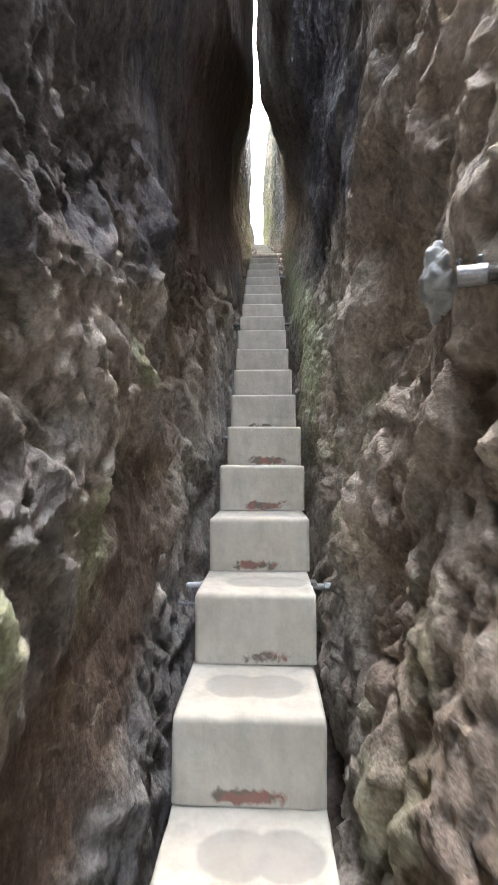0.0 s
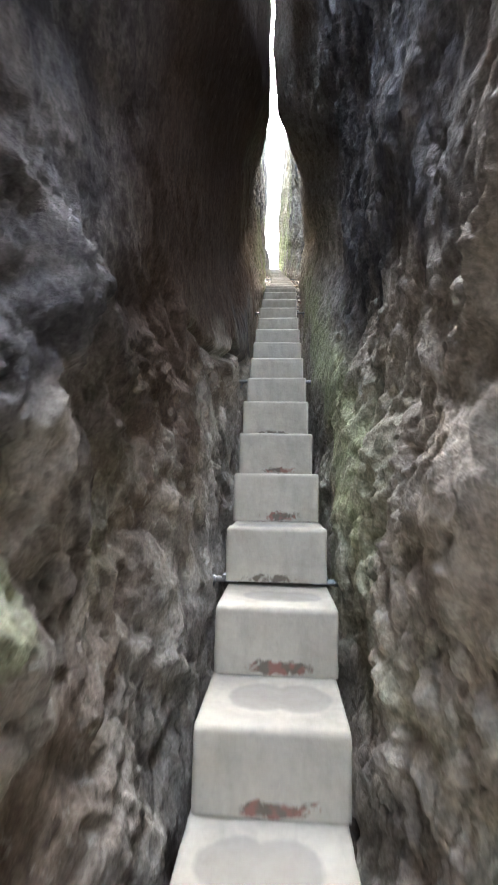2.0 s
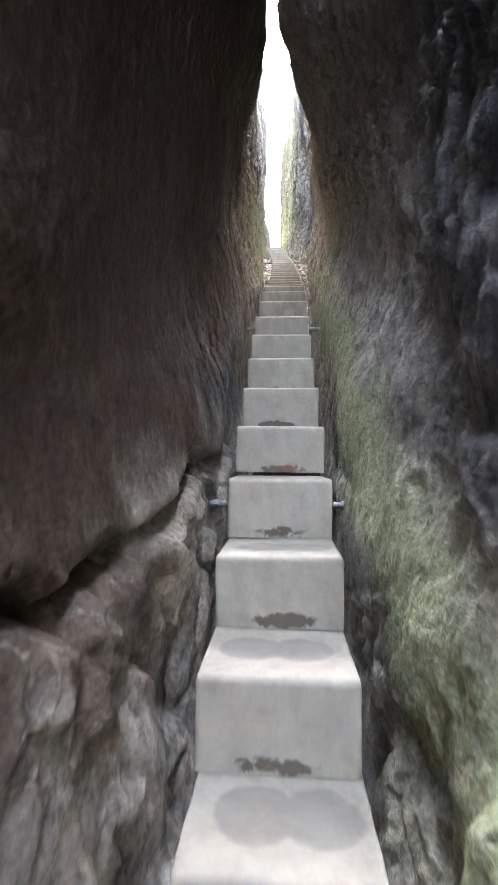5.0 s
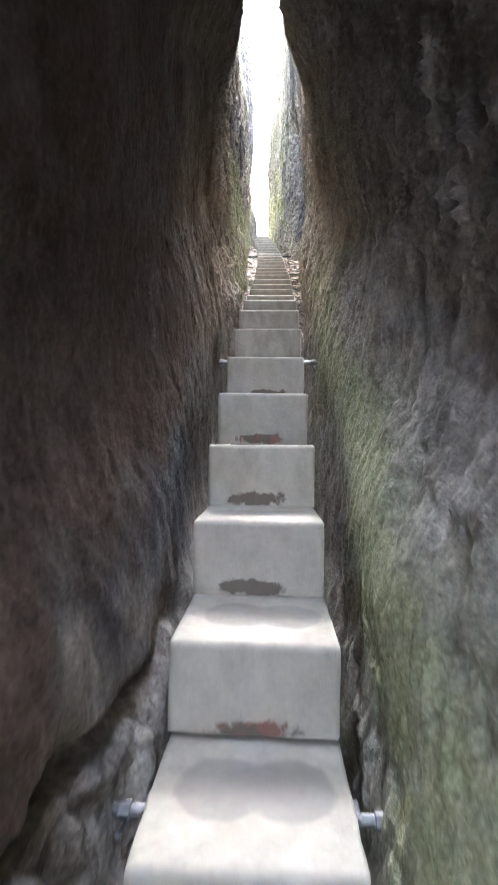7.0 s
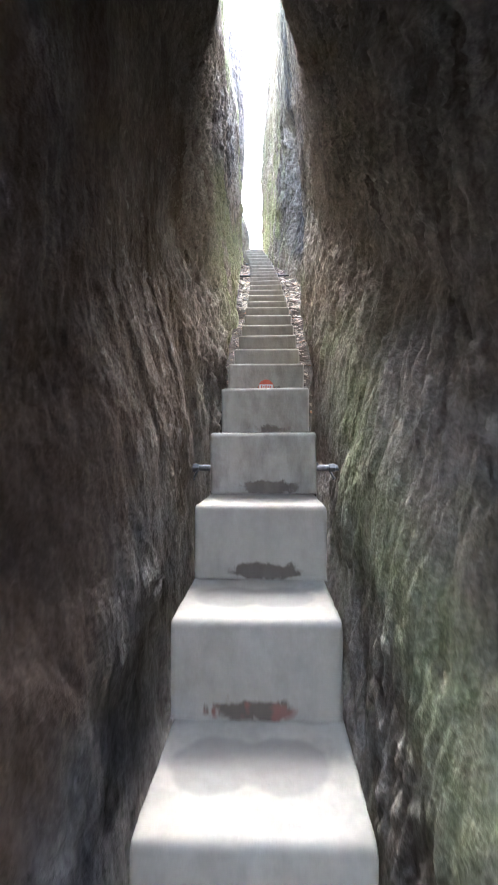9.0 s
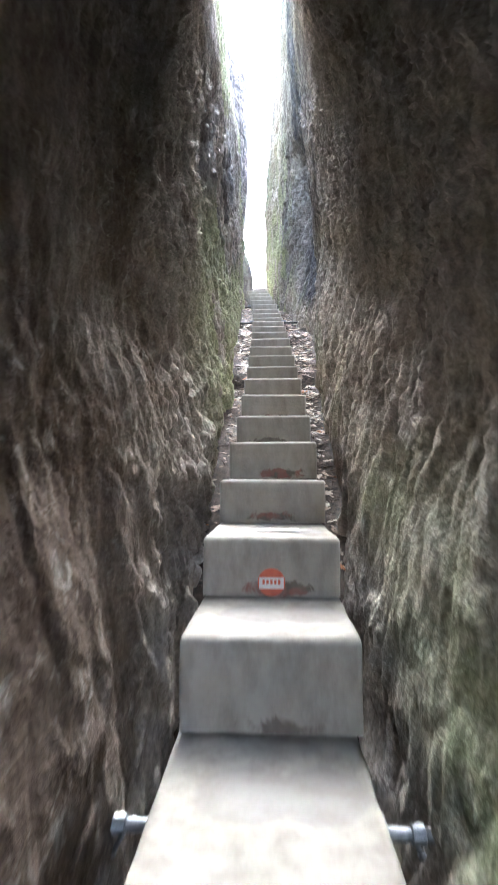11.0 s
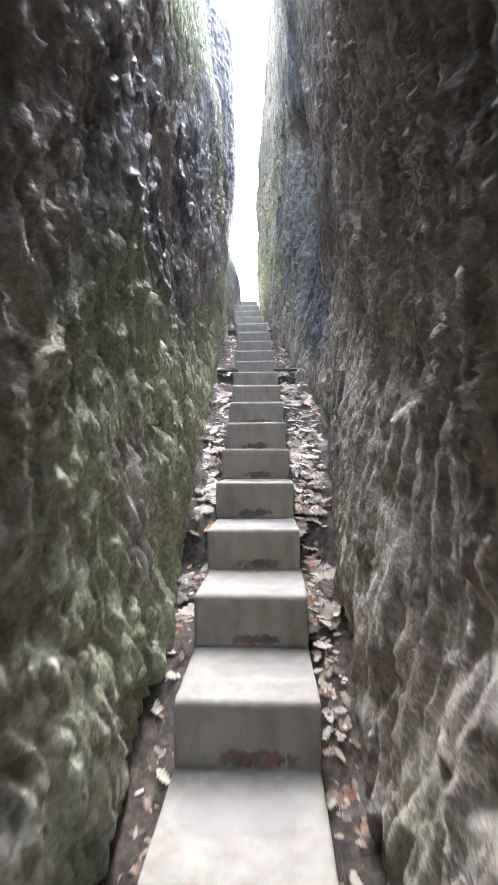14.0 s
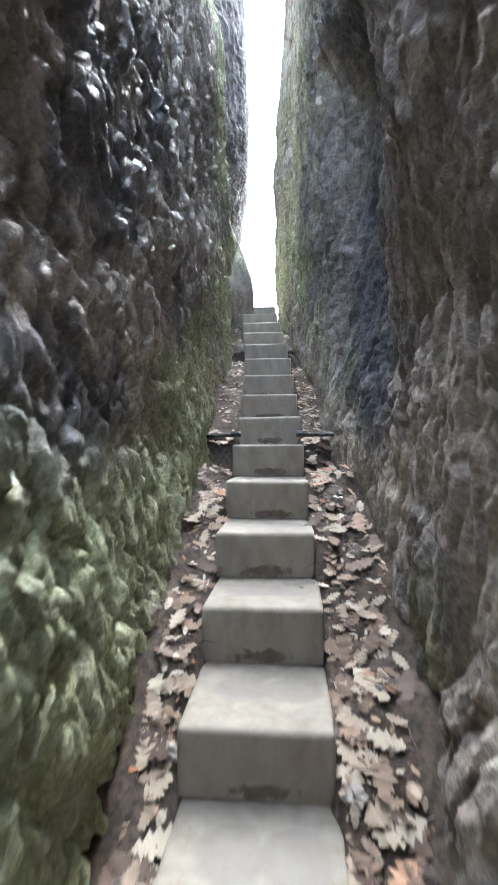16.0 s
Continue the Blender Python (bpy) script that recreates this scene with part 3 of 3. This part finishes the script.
# ---- ground: one sheet from the foot of the cliff up the cleft and over the plateau ----
def ground_height(x, y):
    h = -0.95 + 0.74 * step01(6.4, 8.4, y)
    g = stair_line(y) + h
    bumps = 0.03 * layers(x * 4, y * 4, 500, 4) + 0.015 * layers(x * 13, y * 13, 520, 3)
    banks = 0.07 * step01(0.18, 0.5, np.abs(x - 0.02)) * step01(7.0, 8.6, y)
    under = 0.17 * step01(0.20, 0.12, np.abs(x - np.interp(y, STEP_Y, [stair_middle(q) for q in STEP_Y]))) * step01(6.0, 7.0, y)
    # the earth is held up behind each high bar and has washed out below it
    washed = sum(0.13 * step01(q - 0.36, q - 0.20, y) * step01(q + 0.01, q - 0.05, y) for q, _ in BARS_HIGH)
    return g + bumps + banks - under - washed


def ground():
    ys = np.concatenate([[-400, -120, -40, -15, -8], np.linspace(-4, 16, 420), [18, 22, 30, 60, 150, 500]])
    xs = np.concatenate([[-400, -100, -30, -10, -3, -1.2], np.linspace(-0.75, 0.75, 46), [1.2, 3, 10, 30, 100, 400]])
    x, y = np.meshgrid(xs, ys, indexing="ij")
    z = ground_height(x, y)
    i = np.arange(x.size).reshape(x.shape)
    quad = np.stack([i[:-1, :-1], i[1:, :-1], i[1:, 1:], i[:-1, 1:]], -1).reshape(-1, 4)
    me = bpy.data.meshes.new("ground")
    me.from_pydata(np.stack([x, y, z], -1).reshape(-1, 3).tolist(), [], quad.tolist())
    me.shade_smooth()
    me.materials.append(EARTH)
    tagged(new("ground", me), "dark earth and rubble floor of the cleft", "ground", kind="structure")


ground()


# ---- the concrete steps ----
def step_mesh(n):
    rng = random.Random(900 + n)
    x0, y0, z0 = step_place(n)
    x1, y1, z1 = step_place(n + 1) if n < LAST else (x0, y0 + 0.5, z0)
    rise = z0 - step_place(n - 1)[2]
    run, r = y1 - y0 + 0.05, 0.016
    lift = 0.004 + (0.012 if n in (6, 12, 18) else 0.0)
    loop = [(0.0, -rise + lift + rise * q) for q in (0, 0.03, 0.06, 0.09, 0.12, 0.16, 0.20, 0.25, 0.31, 0.4, 0.55, 0.72)]
    loop += [(r - r * math.cos(a), -r + r * math.sin(a)) for a in (0, 0.4, 0.8, 1.2, math.pi / 2)]
    loop += [(r + (run - r) * k / 16, 0.0) for k in range(1, 17)]
    loop += [(run, -0.05), (0.075, -0.05), (0.07, -rise + lift)]
    slices = [-HALF, -HALF + 0.004, -HALF + 0.012] + [-HALF + 0.012 + (2 * HALF - 0.024) * k / 22 for k in range(1, 22)] + [HALF - 0.012, HALF - 0.004, HALF]
    side, tall = rng.uniform(-0.02, 0.03), rng.uniform(0.85, 1.15)
    paint, blot = rng.random() < 0.6, rng.uniform(0.75, 1.3) if n < 24 else rng.uniform(0.75, 1.05)
    strong, near = (1.0 if n < 19 else 0.85), rng.uniform(0.7, 0.85) if n < 6 else 1.0
    bm = bmesh.new()
    tags = {k: bm.verts.layers.float.new(k) for k in ("worn", "foot", "old_paint", "dirt", "old")}
    rings = []
    for x in slices:
        inset = {0: 0.006, 1: 0.0015}.get(min(slices.index(x), len(slices) - 1 - slices.index(x)), 0.0)
        ring = []
        for y, z in loop:
            py = y + inset if y < 0.03 else y
            pz = z - inset if z > -0.03 else z
            # two foot-worn hollows side by side
            worn = 0.0
            if z > -0.001 and y > 0.03:
                for cx, w in ((-0.06 * near + side, 0.09), (0.07 * near + side, 0.09)):
                    d = math.hypot((x - cx) / w, (y - run * 0.52) / (0.082 * tall))
                    worn = max(worn, 1 - d * d * 0.62)
                worn = max(worn, 0.0)
                pz -= 0.007 * min(worn * 2.0, 1)
            chip = 0.0025 * noise.noise(Vector((x * 25 + n, y * 25, z * 25)))
            v = bm.verts.new((x + 0.0018 * noise.noise(Vector((n, y * 20, z * 20))), py + chip, pz + 0.5 * chip))
            v[tags["worn"]] = worn * strong * (1.0 if y > 0.03 else 0.0)
            low = (z + rise - 0.026) / 0.026
            v[tags["foot"]] = math.exp(-low * low) * max(0.0, 1 - ((x - side) / 0.135) ** 2) * blot if y < 0.03 and z < -0.02 else 0.0
            v[tags["old_paint"]] = 1.0 if paint and n < 26 else 0.0
            v[tags["dirt"]] = 0.35 + 0.5 * (n > 16)
            v[tags["old"]] = min(1.0, max(0.0, (n - 12) / 9))
            ring.append(v)
        rings.append(ring)
    for a, b in zip(rings, rings[1:]):
        for k in range(len(loop)):
            bm.faces.new((a[k], a[(k + 1) % len(loop)], b[(k + 1) % len(loop)], b[k]))
    bm.faces.new(rings[0])
    bm.faces.new(rings[-1][::-1])
    bmesh.ops.recalc_face_normals(bm, faces=bm.faces)
    return bm


staircase = thing("staircase", pose(0, 0, 0), "steep narrow staircase of pale precast concrete steps between rock walls", "staircase", kind="structure")
for n in range(FIRST, LAST + 1):
    tread = part("step", step_mesh(n), CONCRETE, staircase, smooth=True)
    tread.matrix_basis = pose(*step_place(n), 0, 0.35 * math.sin(n * 1.7), 0.5 * math.sin(n * 3.1))
    tread.data.set_sharp_from_angle(angle=radians(42))


# ---- steel anchors that hold the steps between the walls ----
def wall_x(y, z, side):
    h = z - stair_line(np.array([y]))[0]
    rows, knots = (LEFT, Y_LEFT) if side < 0 else (RIGHT, Y_RIGHT)
    return float(smooth_table(rows, knots, H_KNOTS, np.array([y]), np.array([h]))[0])


def anchor_bar(y, z, side, dark=False):
    x0 = stair_middle(y) + side * (HALF - 0.03)
    reach = min(0.13 if y < 2 and side < 0 else 0.21, max(0.17, abs(wall_x(y, z, side) - x0) + 0.03))
    metal = RUSTED if dark else STEEL
    label = "dark weathered steel anchor bar between step and rock wall" if dark else "grey galvanised steel anchor bar between step and rock wall"
    ob = thing("anchor_bar", pose(x0, y, z, 0, 0, 0 if side > 0 else 180), label, "anchor bar", "anchor bars beside the steps")
    part("bracket_plate", box((0.055, 0.06, 0.012), (0.035, 0, 0.016), 0.002), STEEL, ob, "flat pale steel plate")
    part("pipe", rod(0.0125, reach, (reach / 2, 0, 0)), metal, ob)
    part("hex_collar", rod(0.019, 0.026, (reach - 0.065, 0, 0), sides=6), metal, ob)
    part("lock_bolt", join(rod(0.005, 0.04, (reach - 0.065, 0.012, -0.026), (0, 60, 0), 8, 0.001),
                           rod(0.009, 0.008, (reach - 0.055, 0.012, -0.045), (0, 60, 0), 6, 0.001)), metal, ob)
    part("threaded_end", join(*[rod(0.0105 if k % 2 else 0.0092, 0.004, (reach - 0.045 + 0.004 * k, 0, 0), sides=12, w=0) for k in range(13)]), metal, ob)
    return ob


for y, z in ((1.945, 0.790), (3.055, 1.440), (4.630, 2.629), (6.640, 3.899)):
    for side in (-1, 1):
        anchor_bar(y, z, side)
for y, z in BARS_HIGH:
    for side in (-1, 1):
        anchor_bar(y, z, side, dark=side > 0 or y > 10)
# thin second tie below the lowest bar
tie = thing("tie_rod", pose(-0.19, 1.945, 0.72), "thin steel tie rod with a nut under the bar", "tie rod")
part("shaft", rod(0.007, 0.13, (-0.055, 0, 0)), STEEL, tie)
part("nut", rod(0.013, 0.014, (-0.085, 0, 0), sides=6), STEEL, tie)
part("upright", rod(0.006, 0.09, (-0.06, 0, 0.03), (0, 90, 0)), STEEL, tie)


# ---- handrail end, mortared into the east wall ----
def blob(size, seed, rough=0.25, detail=3, scale=3.0):
    bm = bmesh.new()
    bmesh.ops.create_icosphere(bm, subdivisions=detail, radius=1.0)
    for v in bm.verts:
        v.co *= 1 + rough * noise.fractal(v.co * scale * 0.5 + Vector((seed * 3.1, seed * 1.7, seed)), 1.0, 2.0, 4)
    bmesh.ops.scale(bm, vec=size, verts=bm.verts)
    return bm


rail = thing("handrail", pose(0.315, 0.65, 1.505), "dark steel rail end in a pale collar on mortared rock", "handrail")
part("mortar", blob((0.055, 0.085, 0.075), 4, 0.35, 5, 4.5), MORTAR, rail, "rough pale grey mortar patch", smooth=True).matrix_basis = pose(0.092, 0.31, 0.12)
part("rail_bar", rod(0.0105, 0.30, (0.13, -0.055, -0.008), (0, 3, -22)), RUSTED, rail, "dark steel bar")
part("collar", rod(0.0145, 0.040, (0, 0, 0), (0, 3, -22)), STEEL, rail, "bright metal collar")
for k in (-1, 1):
    part("collar_bolt", join(rod(0.003, 0.012, (-0.004 + 0.012 * k, -0.006 * k, 0.017), (0, 90, 0), 8, 0.0005),
                             rod(0.0055, 0.004, (-0.004 + 0.012 * k, -0.006 * k, 0.022), (0, 90, 0), 6, 0.0005)), STEEL, rail)
part("stay", rod(0.008, 0.07, (0.035, 0.01, 0)), STEEL, rail)


# ---- sticker and card on the steps ----
x, y, z = step_place(19)
sticker = thing("sticker", pose(x, y - 0.0045, z - 0.118), "round red sticker with a worn white band on a riser", "sticker")
bm = rod(0.037, 0.002, (0, 0, 0), (0, 0, 90), 40, 0)
part("disc", bm, RED, sticker)
part("white_band", box((0.066, 0.001, 0.03), (0, -0.0014, -0.002), 0), PAPER, sticker, "white lettered band")
for k in range(5):
    part("letter_bar", box((0.006, 0.001, 0.013 - 0.002 * (k % 2)), (-0.021 + 0.0105 * k, -0.0022, 0.001), 0), RED, sticker, "unreadable red letter")
card = link_mesh("paper_card", box((0.135, 0.065, 0.0016), (0, 0, 0), 0.0005), PAPER)
card.matrix_basis = pose(x + 0.02, y + 0.19, z + 0.0015, 0, 0, 3)
tagged(card, "small blank white card lying flat on a step", "card")


# ---- oak leaves on the ground beside the steps ----
def leaf_shape(seed):
    """A lobed oak leaf, folded a little along its rib; about 1 long."""
    rng = random.Random(seed)
    rib, left, right = [], [], []
    stations = 11
    curl, fold = rng.uniform(-0.12, 0.22), rng.uniform(0.0, 0.12)
    for k in range(stations):
        t = k / (stations - 1)
        w = 0.30 * math.sin(math.pi * min(1, t * 0.86 + 0.08)) ** 0.8 * (1.0 if k % 2 else 0.52) * rng.uniform(0.85, 1.15)
        w = max(w, 0.015) if k else 0.012
        lift = curl * (t - 0.5) ** 2 + 0.03 * rng.uniform(-1, 1)
        rib.append((t - 0.5, 0.0, lift))
        left.append((t - 0.5 + 0.05 * (k % 2), w, lift + fold * w + 0.04 * rng.uniform(-1, 1)))
        right.append((t - 0.5 + 0.05 * (k % 2), -w, lift + fold * w + 0.04 * rng.uniform(-1, 1)))
    verts = rib + left + right
    n = stations
    faces = [(k, k + 1, n + k + 1, n + k) for k in range(n - 1)] + [(k + 1, k, 2 * n + k, 2 * n + k + 1) for k in range(n - 1)]
    stem = len(verts)
    verts += [(-0.5, 0.008, rib[0][2]), (-0.5, -0.008, rib[0][2]), (-0.68, 0.006, rib[0][2] + 0.03), (-0.68, -0.006, rib[0][2] + 0.03)]
    faces.append((stem, stem + 2, stem + 3, stem + 1))
    return verts, faces


SHAPES = [leaf_shape(40 + k) for k in range(9)]
rng = random.Random(77)


def strip_place(y0, y1):
    """A place on the litter between a step's side and the wall."""
    while True:
        y = rng.uniform(y0, y1)
        side = rng.choice((-1, 1, 1))
        zg = stair_line(np.array([y]))[0] - 0.17
        inner = stair_middle(y) + side * (HALF + 0.015)
        outer = wall_x(y, zg, side) - side * 0.01
        if side * (outer - inner) < 0.03:
            outer = inner + side * 0.04
        x = inner + (outer - inner) * rng.random() ** 1.15
        return x, y, float(ground_height(np.array([x]), np.array([y]))[0])


litter = thing("leaf_litter", pose(0, 0, 0), "dry brown and pale oak leaves on dark earth beside the steps", "leaves")
meshes = []
for k, (verts, faces) in enumerate(SHAPES):
    me = bpy.data.meshes.new("leaf")
    me.from_pydata(verts, [], faces)
    me.shade_smooth()
    me.materials.append(LEAF)
    meshes.append(me)
for k in range(270):
    x, y, z = strip_place(8.9, 11.6)
    size = rng.uniform(0.055, 0.12)
    ob = new("leaf", meshes[k % len(meshes)])
    ob.parent = litter
    ob.matrix_basis = pose(x, y, z + rng.uniform(0.006, 0.018), 26) @ pose(0, 0, 0, rng.gauss(0, 9), rng.gauss(0, 9), rng.uniform(0, 360)) @ Matrix.Diagonal((size, size, size, 1))
verts, faces = [], []
for k in range(1900):
    x, y, z = strip_place(7.6, 14.3) if k % 4 else strip_place(9.6, 12.8)
    size = rng.uniform(0.015, 0.075) * rng.uniform(0.4, 1)
    m = pose(x, y, z + rng.uniform(0.002, 0.014), 26) @ pose(0, 0, 0, rng.gauss(0, 11), rng.gauss(0, 11), rng.uniform(0, 360)) @ Matrix.Diagonal((size, size, size, 1))
    v, f = SHAPES[k % len(SHAPES)]
    base = len(verts)
    verts += [tuple(m @ Vector(p)) for p in v]
    faces += [tuple(base + q for q in p) for p in f]
me = bpy.data.meshes.new("leaf_carpet")
me.from_pydata(verts, [], faces)
me.shade_smooth()
me.materials.append(LITTER)
tagged(new("leaf_carpet", me), "carpet of small dry leaves and leaf scraps on earth", "leaves", kind="stuff")

# thin twigs and needles among the leaves
verts, faces = [], []
for k in range(900):
    x, y, z = strip_place(7.4, 13.5)
    a, r, l = rng.uniform(0, math.tau), rng.uniform(0.0006, 0.0022), rng.uniform(0.03, 0.11)
    d = Vector((math.cos(a), math.sin(a), rng.uniform(-0.1, 0.35))).normalized() * l
    u = d.orthogonal().normalized() * r
    w = d.cross(u).normalized() * r
    base = len(verts)
    bend = Vector((rng.uniform(-1, 1), rng.uniform(-1, 1), rng.uniform(0, 1))) * l * 0.12
    for q, s in ((Vector((x, y, z + 0.008)), 1.0), (Vector((x, y, z + 0.008)) + d * 0.5 + bend, 0.8), (Vector((x, y, z + 0.008)) + d, 0.4)):
        verts += [tuple(q + u * s), tuple(q + w * s), tuple(q - u * s), tuple(q - w * s)]
    for g in (0, 4):
        faces += [(base + g + k2, base + g + (k2 + 1) % 4, base + g + 4 + (k2 + 1) % 4, base + g + 4 + k2) for k2 in range(4)]
me = bpy.data.meshes.new("twig_litter")
me.from_pydata(verts, [], faces)
me.materials.append(BARK)
tagged(new("twig_litter", me), "thin dry twigs and needles scattered on the earth", "twigs", kind="stuff")

# ---- loose stones beside the upper flight ----
for k in range(18):
    x, y, z = strip_place(7.2, 13.8)
    s = rng.uniform(0.014, 0.036)
    stone = link_mesh("stone", blob((s, s * rng.uniform(0.7, 1.2), s * 0.6), 20 + k, 0.7, 3, 3.5), STONE)
    stone.matrix_basis = pose(x, y, z + s * 0.2, rng.uniform(-20, 20), rng.uniform(-20, 20), rng.uniform(0, 360))
    tagged(stone, "small pale angular stone lying on the earth", "stone", "loose stones beside the steps")


# ---- the mossy boulder by the way out ----
def mossy(ob):
    me = ob.data
    up = np.array([v.normal.z for v in me.vertices])
    for key, value in (("algae", step01(0.2, 0.7, up)), ("crust_shade", np.full(len(up), 0.5) * (up < 0.3)), ("wet", np.zeros(len(up))), ("loam_shade", np.zeros(len(up))), ("ochre_light", np.zeros(len(up)))):
        me.attributes.new(key, "FLOAT", "POINT").data.foreach_set("value", value)
    return ob


boulder = link_mesh("boulder", blob((0.30, 0.42, 0.85), 3, 0.30, 4, 2.2), ROCK, smooth=True)
mossy(boulder).matrix_basis = pose(-0.66, 14.30, 7.98, 0, 0, 15)
tagged(boulder, "dark boulder with a bright green mossy top", "boulder")


# ---- a small bare shrub at the head of the stairs ----
def shrub(at):
    ob = thing("shrub", pose(*at), "small leafless shrub at the top of the steps", "shrub")
    r = random.Random(5)
    wood, spray = bmesh.new(), bmesh.new()

    def limb(p, d, length, radius, depth):
        q = p + d * length
        u = d.orthogonal().normalized()
        w = d.cross(u)
        rings = [[wood.verts.new(c + (u * math.cos(a) + w * math.sin(a)) * s) for a in (0, 1.57, 3.14, 4.71)] for c, s in ((p, radius), (q, radius * 0.6))]
        for k in range(4):
            wood.faces.new((rings[0][k], rings[0][(k + 1) % 4], rings[1][(k + 1) % 4], rings[1][k]))
        if depth == 0:
            for k in range(3):
                c, s = q + Vector([r.gauss(0, 0.02) for _ in "xyz"]), r.uniform(0.008, 0.02)
                e, g = Vector([r.gauss(0, 1) for _ in "xyz"]).normalized() * s, Vector([r.gauss(0, 1) for _ in "xyz"]).normalized() * s * 0.5
                spray.faces.new([spray.verts.new(v) for v in (c - e, c + g, c + e, c - g)])
            return
        for k in range(3):
            limb(q if k else p + d * length * 0.6, (d + Vector([r.gauss(0, 0.45) for _ in "xyz"])).normalized(), length * r.uniform(0.6, 0.85), radius * 0.6, depth - 1)
    for k in range(5):
        limb(Vector((0, 0, 0)), Vector((r.gauss(0, 0.4), r.gauss(0, 0.4), 1)).normalized(), 0.12, 0.006, 3)
    part("branches", wood, BARK, ob)
    part("dry_leaves", spray, LITTER, ob, "sparse withered leaves")


shrub((-0.12, 14.95, float(ground_height(np.array([0.0]), np.array([14.95]))[0])))
